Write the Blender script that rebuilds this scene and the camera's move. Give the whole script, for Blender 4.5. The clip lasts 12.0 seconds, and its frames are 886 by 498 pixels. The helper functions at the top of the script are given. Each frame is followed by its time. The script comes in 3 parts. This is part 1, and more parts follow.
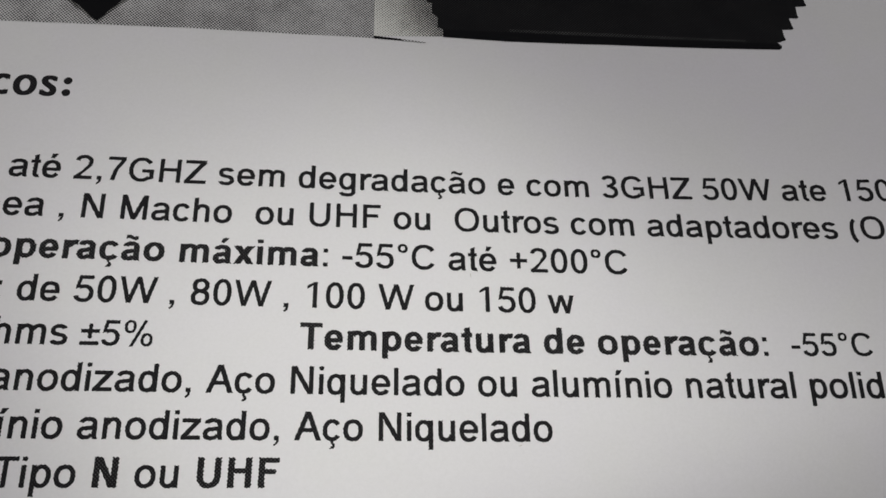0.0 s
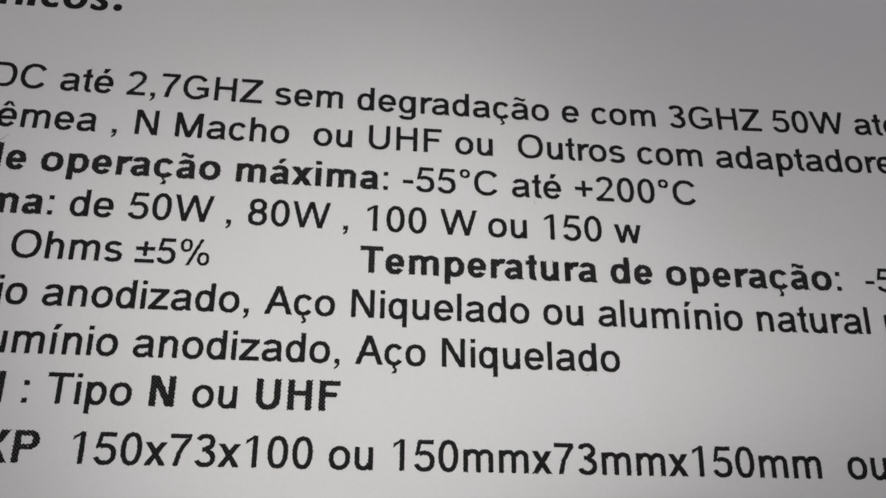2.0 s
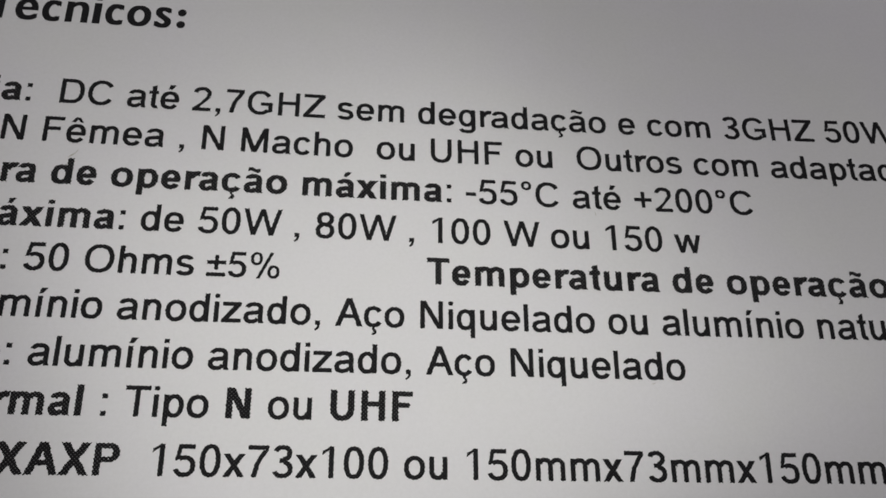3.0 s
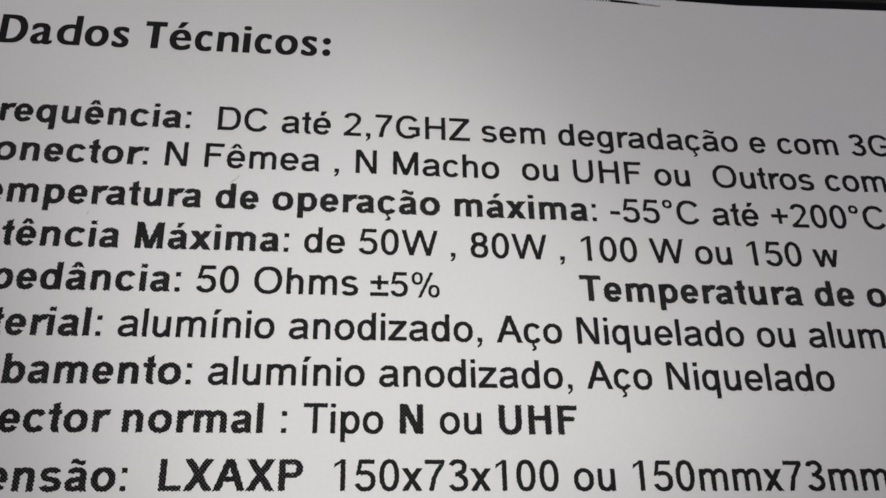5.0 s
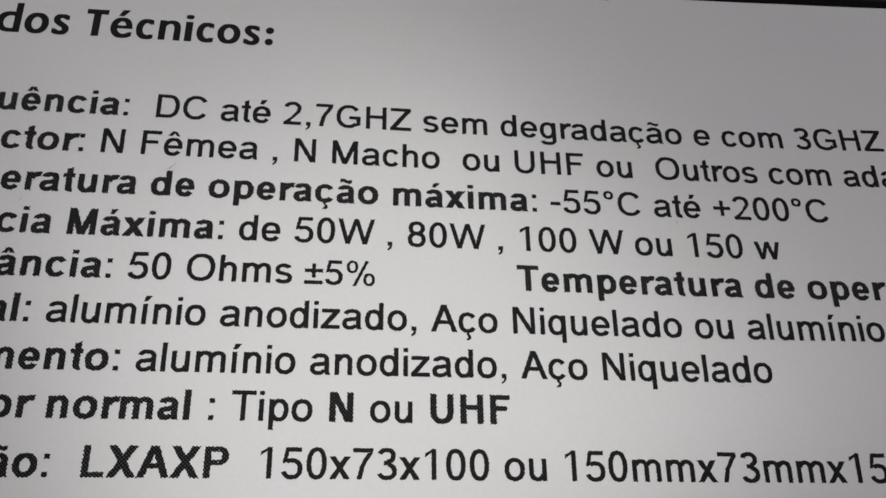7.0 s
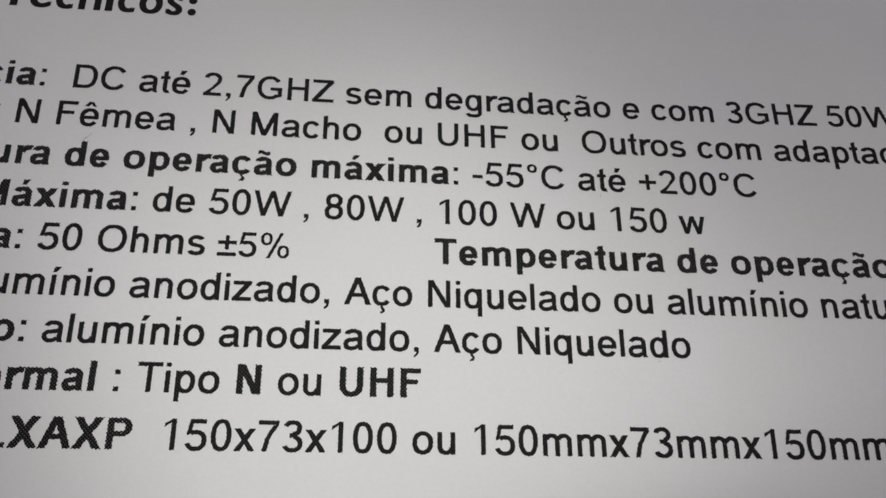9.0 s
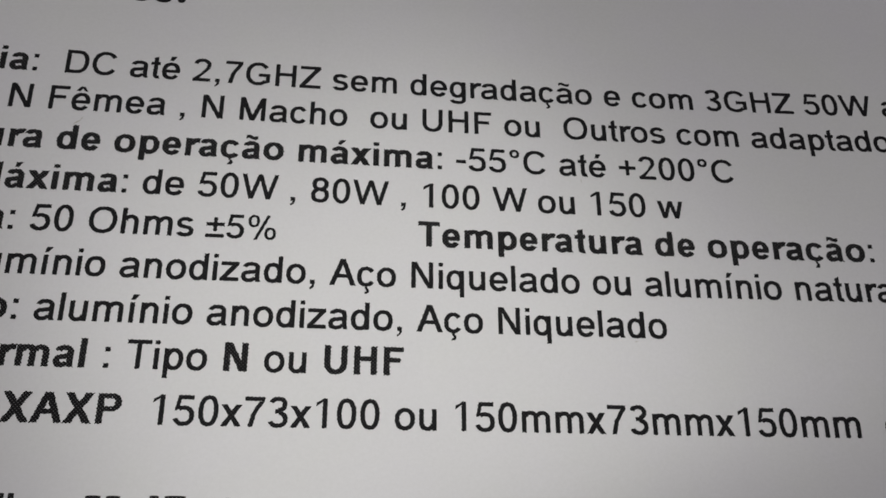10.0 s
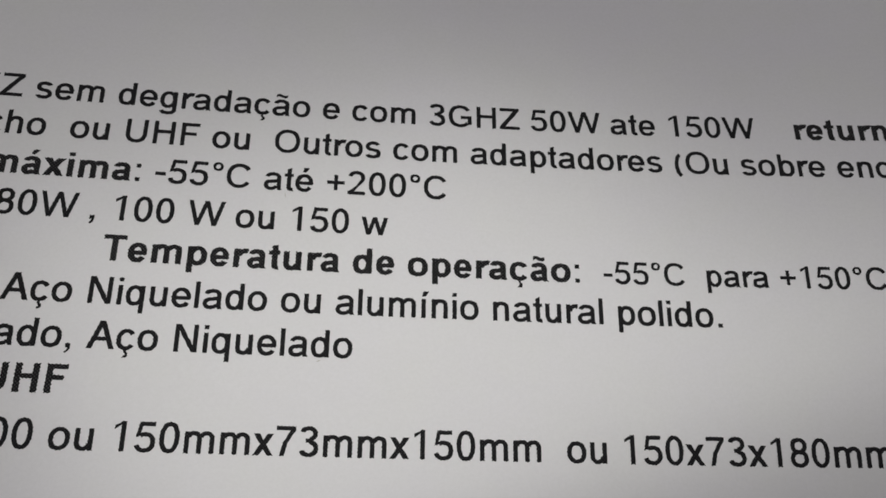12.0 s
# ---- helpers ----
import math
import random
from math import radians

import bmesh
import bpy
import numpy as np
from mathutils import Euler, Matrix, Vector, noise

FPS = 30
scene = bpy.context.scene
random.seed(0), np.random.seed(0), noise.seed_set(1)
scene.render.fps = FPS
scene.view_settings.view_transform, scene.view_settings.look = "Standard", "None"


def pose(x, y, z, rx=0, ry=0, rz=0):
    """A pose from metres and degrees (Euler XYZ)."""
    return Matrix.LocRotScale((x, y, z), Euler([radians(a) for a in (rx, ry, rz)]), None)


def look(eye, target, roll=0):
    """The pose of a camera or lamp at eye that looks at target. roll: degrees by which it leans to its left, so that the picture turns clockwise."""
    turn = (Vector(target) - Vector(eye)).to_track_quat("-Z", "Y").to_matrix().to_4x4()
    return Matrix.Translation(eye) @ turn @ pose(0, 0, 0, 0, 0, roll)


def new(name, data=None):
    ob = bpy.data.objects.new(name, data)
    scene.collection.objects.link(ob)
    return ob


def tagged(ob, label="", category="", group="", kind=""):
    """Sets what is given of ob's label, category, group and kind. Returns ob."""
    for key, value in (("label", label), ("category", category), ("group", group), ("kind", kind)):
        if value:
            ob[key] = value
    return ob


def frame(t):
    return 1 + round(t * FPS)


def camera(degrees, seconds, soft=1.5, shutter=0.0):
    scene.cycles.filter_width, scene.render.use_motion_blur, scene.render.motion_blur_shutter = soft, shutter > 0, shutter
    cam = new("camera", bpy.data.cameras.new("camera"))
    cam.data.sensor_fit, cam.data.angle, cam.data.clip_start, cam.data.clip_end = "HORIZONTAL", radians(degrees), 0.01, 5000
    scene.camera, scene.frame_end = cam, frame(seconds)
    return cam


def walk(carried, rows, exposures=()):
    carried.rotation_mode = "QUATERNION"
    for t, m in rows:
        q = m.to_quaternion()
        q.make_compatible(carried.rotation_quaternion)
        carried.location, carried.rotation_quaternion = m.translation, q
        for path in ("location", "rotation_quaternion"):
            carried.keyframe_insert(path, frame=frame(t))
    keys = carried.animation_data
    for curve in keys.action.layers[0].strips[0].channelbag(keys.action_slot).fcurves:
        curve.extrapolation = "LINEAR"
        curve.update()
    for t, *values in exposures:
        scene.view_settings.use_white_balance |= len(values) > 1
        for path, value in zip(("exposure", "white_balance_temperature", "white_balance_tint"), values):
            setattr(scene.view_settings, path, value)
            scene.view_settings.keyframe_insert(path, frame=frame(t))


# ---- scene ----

# The camera: a phone held about 8 cm over a printed sheet that lies on a desk.
# Rows: seconds, place in millimetres from the start of the first text line, turn in degrees.
DESK = 0.75
LIFT = 2.72  # the sheet bows up from the desk by this much at the text's middle, in millimetres
cam = camera(52.64, 12.0, soft=1.5)
ROWS = [
    (0.0, 72.18, -48.39, 93.93, 23.617, -6.001, -0.873),
    (0.5, 72.98, -47.83, 92.20, 22.282, -5.697, -0.379),
    (1.0, 70.70, -50.23, 89.46, 22.453, -6.121, -0.142),
    (1.5, 67.98, -51.97, 88.17, 22.282, -6.181, 0.183),
    (2.0, 66.38, -52.71, 87.91, 22.275, -6.109, 0.220),
    (2.5, 64.37, -52.69, 88.04, 22.443, -6.130, -0.048),
    (3.0, 58.80, -53.14, 88.25, 23.053, -6.207, -0.332),
    (3.5, 51.59, -53.85, 89.47, 23.845, -6.223, -0.575),
    (5.5, 40.95, -53.80, 89.24, 24.321, -5.749, -1.051),
    (6.0, 40.05, -55.17, 86.98, 25.227, -6.076, -1.175),
    (6.5, 42.10, -55.51, 87.35, 25.034, -6.065, -0.915),
    (7.0, 48.81, -55.95, 88.46, 24.869, -6.112, -0.740),
    (7.5, 53.89, -56.80, 87.95, 25.080, -5.950, -0.470),
    (9.5, 58.66, -56.83, 88.11, 23.553, -5.849, -0.274),
    (10.0, 59.81, -59.00, 89.81, 23.513, -6.151, -0.236),
    (10.5, 67.56, -58.37, 91.93, 23.886, -6.543, -1.027),
    (11.0, 77.60, -56.15, 92.43, 23.213, -6.548, -0.707),
    (11.5, 87.81, -56.61, 92.78, 23.159, -6.678, 0.154),
    (12.0, 92.13, -56.49, 92.58, 23.398, -7.326, 0.199),
]
walk(cam, [(t, pose(x / 1000, y / 1000, DESK + (LIFT + z) / 1000, rx, ry, rz)) for t, x, y, z, rx, ry, rz in ROWS],
     exposures=[(0, 0.0), (0.5, 0.09), (1.5, -0.08), (3.0, -0.16), (5.5, 0.06), (7.0, -0.04), (9.5, -0.07), (10.0, -0.19), (10.5, -0.15), (11.5, -0.17), (12.0, -0.18)])

# ---- light ----
world = bpy.data.worlds.new("dim_room")
world.use_nodes = True
world.node_tree.nodes["Background"].inputs["Color"].default_value = (0.6, 0.65, 0.7, 1)
world.node_tree.nodes["Background"].inputs["Strength"].default_value = 0.02
scene.world = world


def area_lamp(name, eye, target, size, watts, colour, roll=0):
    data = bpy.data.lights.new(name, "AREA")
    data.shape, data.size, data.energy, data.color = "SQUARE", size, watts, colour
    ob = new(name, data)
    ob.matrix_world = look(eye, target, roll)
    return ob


# Added, unseen light overhead; its sheen stands in for a light beside the lens.
area_lamp("added_overhead_light", (0.132, 0.415, 2.36), (0.132, 0.415, 0), 1.15, 11.0, (0.995, 0.985, 0.947), roll=30)

# ---- materials ----


def material(name):
    m = bpy.data.materials.new(name)
    m.use_nodes = True
    nt = m.node_tree
    return m, nt, nt.nodes["Principled BSDF"]


def node(nt, kind, **values):
    n = nt.nodes.new(kind)
    for key, value in values.items():
        n.inputs[key.replace("_", " ")].default_value = value
    return n


def maths(nt, op, a, b=None):
    n = nt.nodes.new("ShaderNodeMath")
    n.operation = op
    for i, v in enumerate((a, b)):
        if v is None:
            continue
        if isinstance(v, (int, float)):
            n.inputs[i].default_value = v
        else:
            nt.links.new(v, n.inputs[i])
    return n.outputs[0]


def ramp(nt, fac, lo, hi, c0, c1):
    n = nt.nodes.new("ShaderNodeValToRGB")
    n.color_ramp.elements[0].position, n.color_ramp.elements[1].position = lo, hi
    n.color_ramp.elements[0].color, n.color_ramp.elements[1].color = (*c0, 1), (*c1, 1)
    nt.links.new(fac, n.inputs[0])
    return n.outputs[0]


def coords(nt):
    return nt.nodes.new("ShaderNodeTexCoord").outputs["Object"]


def noise_at(nt, where, scale, detail=3.0, rough=0.6):
    n = node(nt, "ShaderNodeTexNoise", Scale=scale, Detail=detail, Roughness=rough)
    nt.links.new(where, n.inputs["Vector"])
    return n.outputs["Fac"]


def bump(nt, bsdf, height, distance, strength=1.0):
    n = node(nt, "ShaderNodeBump", Distance=distance, Strength=strength)
    nt.links.new(height, n.inputs["Height"])
    nt.links.new(n.outputs["Normal"], bsdf.inputs["Normal"])


def mix(nt, fac, a, b):
    n = nt.nodes.new("ShaderNodeMix")
    n.data_type = "RGBA"
    for sock, v in ((n.inputs[0], fac), (n.inputs[6], a), (n.inputs[7], b)):
        if isinstance(v, tuple):
            sock.default_value = (*v, 1) if len(v) == 3 else v
        elif isinstance(v, float):
            sock.default_value = v
        else:
            nt.links.new(v, sock)
    return n.outputs[2]


def screen(nt, where, pitch, angle=45):
    """A print screen of round dots at that pitch (metres) and angle: 0 to 1."""
    m = nt.nodes.new("ShaderNodeMapping")
    m.inputs["Rotation"].default_value = (0, 0, radians(angle))
    k = math.tau / pitch
    m.inputs["Scale"].default_value = (k, k, k)
    nt.links.new(where, m.inputs["Vector"])
    s = nt.nodes.new("ShaderNodeSeparateXYZ")
    nt.links.new(m.outputs[0], s.inputs[0])
    waves = maths(nt, "ADD", maths(nt, "SINE", s.outputs[0]), maths(nt, "SINE", s.outputs[1]))
    return maths(nt, "ADD", maths(nt, "MULTIPLY", waves, 0.25), 0.5)


def plain(name, colour, rough=0.7, scale=20.0, vary=0.12, depth=0.0005, metal=0.0):
    m, nt, b = material(name)
    where = coords(nt)
    f = noise_at(nt, where, scale, 5)
    g = noise_at(nt, where, scale * 9, 3)
    f = maths(nt, "ADD", maths(nt, "MULTIPLY", f, 0.7), maths(nt, "MULTIPLY", g, 0.3))
    nt.links.new(ramp(nt, f, 0.3, 0.7, [c * (1 - vary) for c in colour], [min(1, c * (1 + vary)) for c in colour]), b.inputs["Base Color"])
    b.inputs["Roughness"].default_value, b.inputs["Metallic"].default_value = rough, metal
    bump(nt, b, f, depth)
    return m


def paper_material():
    m, nt, b = material("office_paper")
    where = coords(nt)
    cloud = noise_at(nt, where, 70, 3)
    fibre = noise_at(nt, where, 2600, 4, 0.7)
    tint = noise_at(nt, where, 85, 3)
    tone = mix(nt, 0.35, ramp(nt, cloud, 0.3, 0.7, (0.735, 0.725, 0.80), (0.775, 0.765, 0.845)), ramp(nt, fibre, 0.3, 0.7, (0.69, 0.68, 0.75), (0.82, 0.81, 0.89)))
    hue = ramp(nt, tint, 0.35, 0.65, (0.998, 1.0, 0.972), (0.998, 0.986, 1.0))
    tinted = nt.nodes.new("ShaderNodeMix")
    tinted.data_type, tinted.blend_type = "RGBA", "MULTIPLY"
    tinted.inputs[0].default_value = 1.0
    nt.links.new(tone, tinted.inputs[6])
    nt.links.new(hue, tinted.inputs[7])
    nt.links.new(tinted.outputs[2], b.inputs["Base Color"])
    b.inputs["Roughness"].default_value = 0.295
    b.inputs["IOR"].default_value = 1.9
    b.inputs["Specular IOR Level"].default_value = 1.0
    bump(nt, b, fibre, 0.000004)
    return m


def ink_material(name, solid, dot, lo, hi, pitch=0.00021, angle=45, rough=0.5, fade=None, gloss=0.05):
    """Toner printed through a screen: the paler dots are where it lets the paper through."""
    m, nt, b = material(name)
    where = coords(nt)
    grain = noise_at(nt, where, 5200, 3)
    patch = noise_at(nt, where, 210, 2)
    blur = maths(nt, "ADD", maths(nt, "MULTIPLY", maths(nt, "SUBTRACT", grain, 0.5), 0.4), maths(nt, "MULTIPLY", maths(nt, "SUBTRACT", patch, 0.5), 0.45))
    dots = maths(nt, "ADD", screen(nt, where, pitch, angle), blur)
    if fade:  # the printed tone deepens along the sheet, from the first x to the second and from the first y to the second
        across = nt.nodes.new("ShaderNodeSeparateXYZ")
        nt.links.new(where, across.inputs[0])
        share = maths(nt, "DIVIDE", maths(nt, "SUBTRACT", across.outputs[0], fade[0]), fade[1] - fade[0])
        up = maths(nt, "DIVIDE", maths(nt, "SUBTRACT", across.outputs[1], fade[2]), fade[3] - fade[2])
        share = maths(nt, "MAXIMUM", maths(nt, "ADD", share, maths(nt, "MULTIPLY", up, 0.6)), 0.0)
        dots = maths(nt, "SUBTRACT", dots, maths(nt, "MULTIPLY", maths(nt, "MINIMUM", share, 1.2), 0.56))
    nt.links.new(ramp(nt, dots, lo, hi, solid, dot), b.inputs["Base Color"])
    b.inputs["Roughness"].default_value = rough
    b.inputs["Specular IOR Level"].default_value = gloss
    bump(nt, b, grain, 0.000006)
    return m


PAPER = paper_material()
INK = ink_material("black_toner", (0.006, 0.005, 0.008), (0.04, 0.038, 0.045), 0.64, 0.95, pitch=0.00027, rough=0.37, gloss=0.1)
INK_BOLD = ink_material("screened_black_toner", (0.006, 0.005, 0.008), (0.13, 0.127, 0.135), 0.70, 1.0, pitch=0.00027, rough=0.37, gloss=0.1)
GREY = ink_material("grey_print_screen", (0.035, 0.035, 0.04), (0.74, 0.735, 0.77), 0.375, 0.655, pitch=0.00029)
PALE = ink_material("pale_print_screen", (0.05, 0.05, 0.055), (0.84, 0.84, 0.835), 0.02, 0.18, pitch=0.00029, fade=(0.0748, 0.0835, 0.0226, 0.03))
FRINGE = ink_material("dark_print_screen", (0.02, 0.02, 0.023), (0.42, 0.42, 0.42), 0.5, 0.8, pitch=0.00029)
SHINE = ink_material("shining_print_screen", (0.008, 0.008, 0.01), (0.075, 0.075, 0.078), 0.45, 0.9, pitch=0.00029)
BLACK = ink_material("black_print_screen", (0.006, 0.006, 0.008), (0.026, 0.026, 0.028), 0.55, 0.95, pitch=0.00029)
SOLID = ink_material("solid_black_print", (0.004, 0.004, 0.006), (0.008, 0.008, 0.01), 0.6, 0.95)
DESKTOP = plain("desk_laminate", (0.42, 0.33, 0.24), 0.5, 12)
STEEL = plain("painted_steel", (0.2, 0.2, 0.21), 0.45, 30)
PLASTER = plain("wall_paint", (0.74, 0.73, 0.70), 0.85, 9, 0.05)
TILES = plain("floor_stone", (0.34, 0.32, 0.30), 0.55, 6)

# ---- building helpers ----


def bm_object(name, bm, mat, parent=None):
    me = bpy.data.meshes.new(name)
    bm.to_mesh(me)
    bm.free()
    me.materials.append(mat)
    ob = new(name, me)
    if parent is not None:
        ob.parent = parent
    return ob


def part(name, bm, mat, parent, label=""):
    return tagged(bm_object(name, bm, mat, parent), label)


def box(bm, lo, hi, bevel=0.0):
    made = bmesh.ops.create_cube(bm, size=1)["verts"]
    for v in made:
        v.co = Vector([lo[i] + (hi[i] - lo[i]) * (v.co[i] + 0.5) for i in range(3)])
    if bevel:
        edges = {e for v in made for e in v.link_edges}
        bmesh.ops.bevel(bm, geom=list(edges), offset=bevel, segments=2, affect="EDGES")
    return bm


def slab(name, lo, hi, mat, label, category, bevel=0.0):
    return tagged(bm_object(name, box(bmesh.new(), lo, hi, bevel), mat), label, category, kind="structure")


# ---- the room that closes the place ----
slab("floor", (-2, -2, -0.1), (2.2, 2, 0), TILES, "plain stone floor of a small dim room", "floor")
slab("ceiling", (-2, -2, 2.4), (2.2, 2, 2.5), PLASTER, "plain painted ceiling of a small dim room", "ceiling")
slab("wall_west", (-2.1, -2, 0), (-2, 2, 2.4), PLASTER, "plain painted wall of a small dim room", "wall")
slab("wall_east", (2.2, -2, 0), (2.3, 2, 2.4), PLASTER, "plain painted wall of a small dim room", "wall")
slab("wall_north", (-2, 2, 0), (2.2, 2.1, 2.4), PLASTER, "plain painted wall of a small dim room", "wall")
slab("wall_south", (-2, -2.1, 0), (2.2, -2, 2.4), PLASTER, "plain painted wall of a small dim room", "wall")


def desk():
    top = box(bmesh.new(), (-0.5, -0.5, DESK - 0.03), (0.8, 0.25, DESK - 0.0002), 0.002)
    ob = tagged(new("desk"), "plain laminate desk under the printed sheet", "desk")
    part("desktop", top, DESKTOP, ob)
    for x in (-0.45, 0.71):
        for y in (-0.45, 0.16):
            part("leg", box(bmesh.new(), (x, y, 0), (x + 0.04, y + 0.04, DESK - 0.03), 0.003), STEEL, ob)


desk()

# ---- the printed sheet ----
MM = 0.001
PAGE = (-22.0, 188.0, -215.0, 82.0)


def eased(v, lo, hi, give=0.4):
    """v, held softly within lo and hi."""
    if v > hi:
        return hi + give * (1 - math.exp((hi - v) / give))
    if v < lo:
        return lo - give * (1 - math.exp((v - lo) / give))
    return v


def swell(x, y):
    """How the sheet bows off the flat, in millimetres, at a place on it in millimetres."""
    u, v = eased((x - 75) / 60, -1.25, 1.4), eased((y + 10) / 30, -1.35, 1.5)
    return 1.107 * u * u + (-0.451) * u * v + (-0.375) * v * v + 0.72 * u ** 3 + 0.464 * u * u * v + (-0.799) * u * v * v


def on_sheet(x, y, rise):
    """A point that far over the sheet's face, from its place on the sheet in millimetres."""
    return (x * MM, y * MM, (LIFT + swell(x, y)) * MM + rise)


def printed_sheet():
    """An A4 sheet of paper, 0.1 mm thick, that lies bowed on the desk."""
    x0, x1, y0, y1 = PAGE
    nx, ny = 84, 119
    verts, faces = [], []
    for side in (0.0, -0.0001):
        for j in range(ny + 1):
            for i in range(nx + 1):
                verts.append(on_sheet(x0 + (x1 - x0) * i / nx, y0 + (y1 - y0) * j / ny, side))
    count = (nx + 1) * (ny + 1)
    for j in range(ny):
        for i in range(nx):
            a = j * (nx + 1) + i
            faces.append((a, a + 1, a + nx + 2, a + nx + 1))
            faces.append((count + a, count + a + nx + 1, count + a + nx + 2, count + a + 1))
    rim = [i for i in range(nx)] + [j * (nx + 1) + nx for j in range(ny)] + [ny * (nx + 1) + i for i in range(nx, 0, -1)] + [j * (nx + 1) for j in range(ny, 0, -1)]
    for a, b in zip(rim, rim[1:] + rim[:1]):
        faces.append((b, a, count + a, count + b))
    me = bpy.data.meshes.new("paper_sheet")
    me.from_pydata(verts, [], faces)
    me.polygons.foreach_set("use_smooth", [True] * (2 * nx * ny) + [False] * len(rim))
    me.materials.append(PAPER)
    ob = new("paper_sheet", me)
    ob.location = (0, 0, DESK)
    return tagged(ob, "white A4 paper sheet printed with a Portuguese data list", "paper sheet")


SHEET = printed_sheet()

# ---- lettering: the list in strokes drawn to its own proportions, the heading in the built-in font ----
ADVANCE = dict(zip("ABCDFGHILMNOPTUWXZ", (0.667, 0.667, 0.722, 0.722, 0.611, 0.778, 0.722, 0.278, 0.556, 0.833, 0.722, 0.778, 0.667, 0.611, 0.722, 0.944, 0.667, 0.611)))
ADVANCE.update(zip("abcdefghilmnopqrstuwxz", (0.556, 0.556, 0.5, 0.556, 0.556, 0.278, 0.556, 0.556, 0.222, 0.222, 0.833, 0.556, 0.556, 0.556, 0.556, 0.333, 0.5, 0.278, 0.556, 0.722, 0.5, 0.5)))
ADVANCE.update(zip(" (+,-.:%°±í", (0.278, 0.333, 0.584, 0.278, 0.333, 0.278, 0.278, 0.889, 0.4, 0.549, 0.278)))
ADVANCE.update((c, 0.556) for c in "0123456789")
BOLD_ADVANCE = dict(zip("ABLabcdefghilmnopqrstux:í", (0.722, 0.722, 0.611, 0.556, 0.611, 0.556, 0.611, 0.556, 0.333, 0.611, 0.611, 0.278, 0.278, 0.889, 0.611, 0.611, 0.611, 0.611, 0.389, 0.556, 0.333, 0.611, 0.556, 0.333, 0.278)))
PLAIN_FORM = dict(zip("áãâçéêú", "aaaceeu"))
# left and right side of the ink in the letter's own width
INK_LEFT = dict(zip("ABCDFGHILMNOPTUWXZ", (0.0, 0.073, 0.05, 0.079, 0.082, 0.053, 0.08, 0.093, 0.073, 0.074, 0.076, 0.048, 0.077, 0.023, 0.079, 0.02, 0.004, 0.02)))
INK_LEFT.update(zip("abcdefghilmnopqrstuwxz", (0.036, 0.064, 0.039, 0.034, 0.038, 0.009, 0.032, 0.066, 0.066, 0.064, 0.066, 0.066, 0.033, 0.066, 0.034, 0.064, 0.031, 0.017, 0.063, 0.004, 0.007, 0.02)))
INK_LEFT.update(zip("012345678(+,-.:%°±í", (0.042, 0.109, 0.03, 0.042, 0.02, 0.041, 0.04, 0.047, 0.041, 0.06, 0.055, 0.083, 0.031, 0.091, 0.09, 0.058, 0.062, 0.038, 0.09)))
INK_RIGHT = dict(zip("ABCDFGHILMNOPTUWXZ", (0.668, 0.627, 0.70, 0.674, 0.568, 0.713, 0.641, 0.186, 0.521, 0.757, 0.64, 0.734, 0.625, 0.591, 0.641, 0.97, 0.66, 0.60)))
INK_RIGHT.update(zip("abcdefghilmnopqrstuwxz", (0.518, 0.522, 0.487, 0.492, 0.515, 0.305, 0.491, 0.489, 0.156, 0.152, 0.769, 0.489, 0.521, 0.521, 0.491, 0.346, 0.465, 0.27, 0.488, 0.716, 0.493, 0.48)))
INK_RIGHT.update(zip("012345678(+,-.:%°±í", (0.507, 0.373, 0.503, 0.509, 0.52, 0.515, 0.51, 0.511, 0.511, 0.299, 0.528, 0.192, 0.302, 0.191, 0.191, 0.829, 0.337, 0.512, 0.26)))

FONT_DATA = bpy.data.curves.new("lettering", "FONT")
FONT_DATA.resolution_u = 5
FONT_OB = new("lettering", FONT_DATA)
GLYPHS = {}


def font_outline(ch, weight):
    FONT_DATA.body, FONT_DATA.offset = ch, weight
    bpy.context.view_layer.update()
    me = bpy.data.meshes.new_from_object(FONT_OB.evaluated_get(bpy.context.evaluated_depsgraph_get()))
    verts = [(v.co.x, v.co.y) for v in me.vertices]
    faces = [tuple(p.vertices) for p in me.polygons]
    bpy.data.meshes.remove(me)
    return verts, faces


def joined(*pieces):
    verts, faces = [], []
    for v, f in pieces:
        faces += [tuple(i + len(verts) for i in q) for q in f]
        verts += v
    return verts, faces


def height(ch, y):
    """From the built-in font's heights to those of the heading (x-height 0.47, capitals 0.644)."""
    if ch.isupper():
        return y * 0.944
    return y * 1.04 if y <= 0.449 else 0.467 + (y - 0.449) * 0.94


FONT_STEM = 0.089
STEMS = {"plain": (0.115, 0.102), "bold": (0.153, 0.122)}
TITLE_STEM = 0.146


def bar(x0, y0, x1, y1):
    return [(x0, y0), (x1, y0), (x1, y1), (x0, y1)]


def slope(x0, y0, x1, y1, w):
    """A slanting stroke, cut level at both ends, w wide along the level."""
    return [(x0, y0), (x0 + w, y0), (x1 + w, y1), (x1, y1)]


def bow(cx, cy, rx, ry, a0, a1, s, h):
    """Part of a bowl from one angle to another: rx, ry its outer reach; s, h its weight at the sides and at top and foot."""
    n = max(4, int(abs(a1 - a0) / 9))
    turn = [radians(a0 + (a1 - a0) * i / n) for i in range(n + 1)]

    def at(a, x, y):
        c, d = math.cos(a), math.sin(a)
        k = (abs(c) ** 2.25 + abs(d) ** 2.25) ** (-1 / 2.25)
        return cx + x * c * k, cy + y * d * k
    return [at(a, rx, ry) for a in turn] + [at(a, rx - s, ry - h) for a in reversed(turn)]


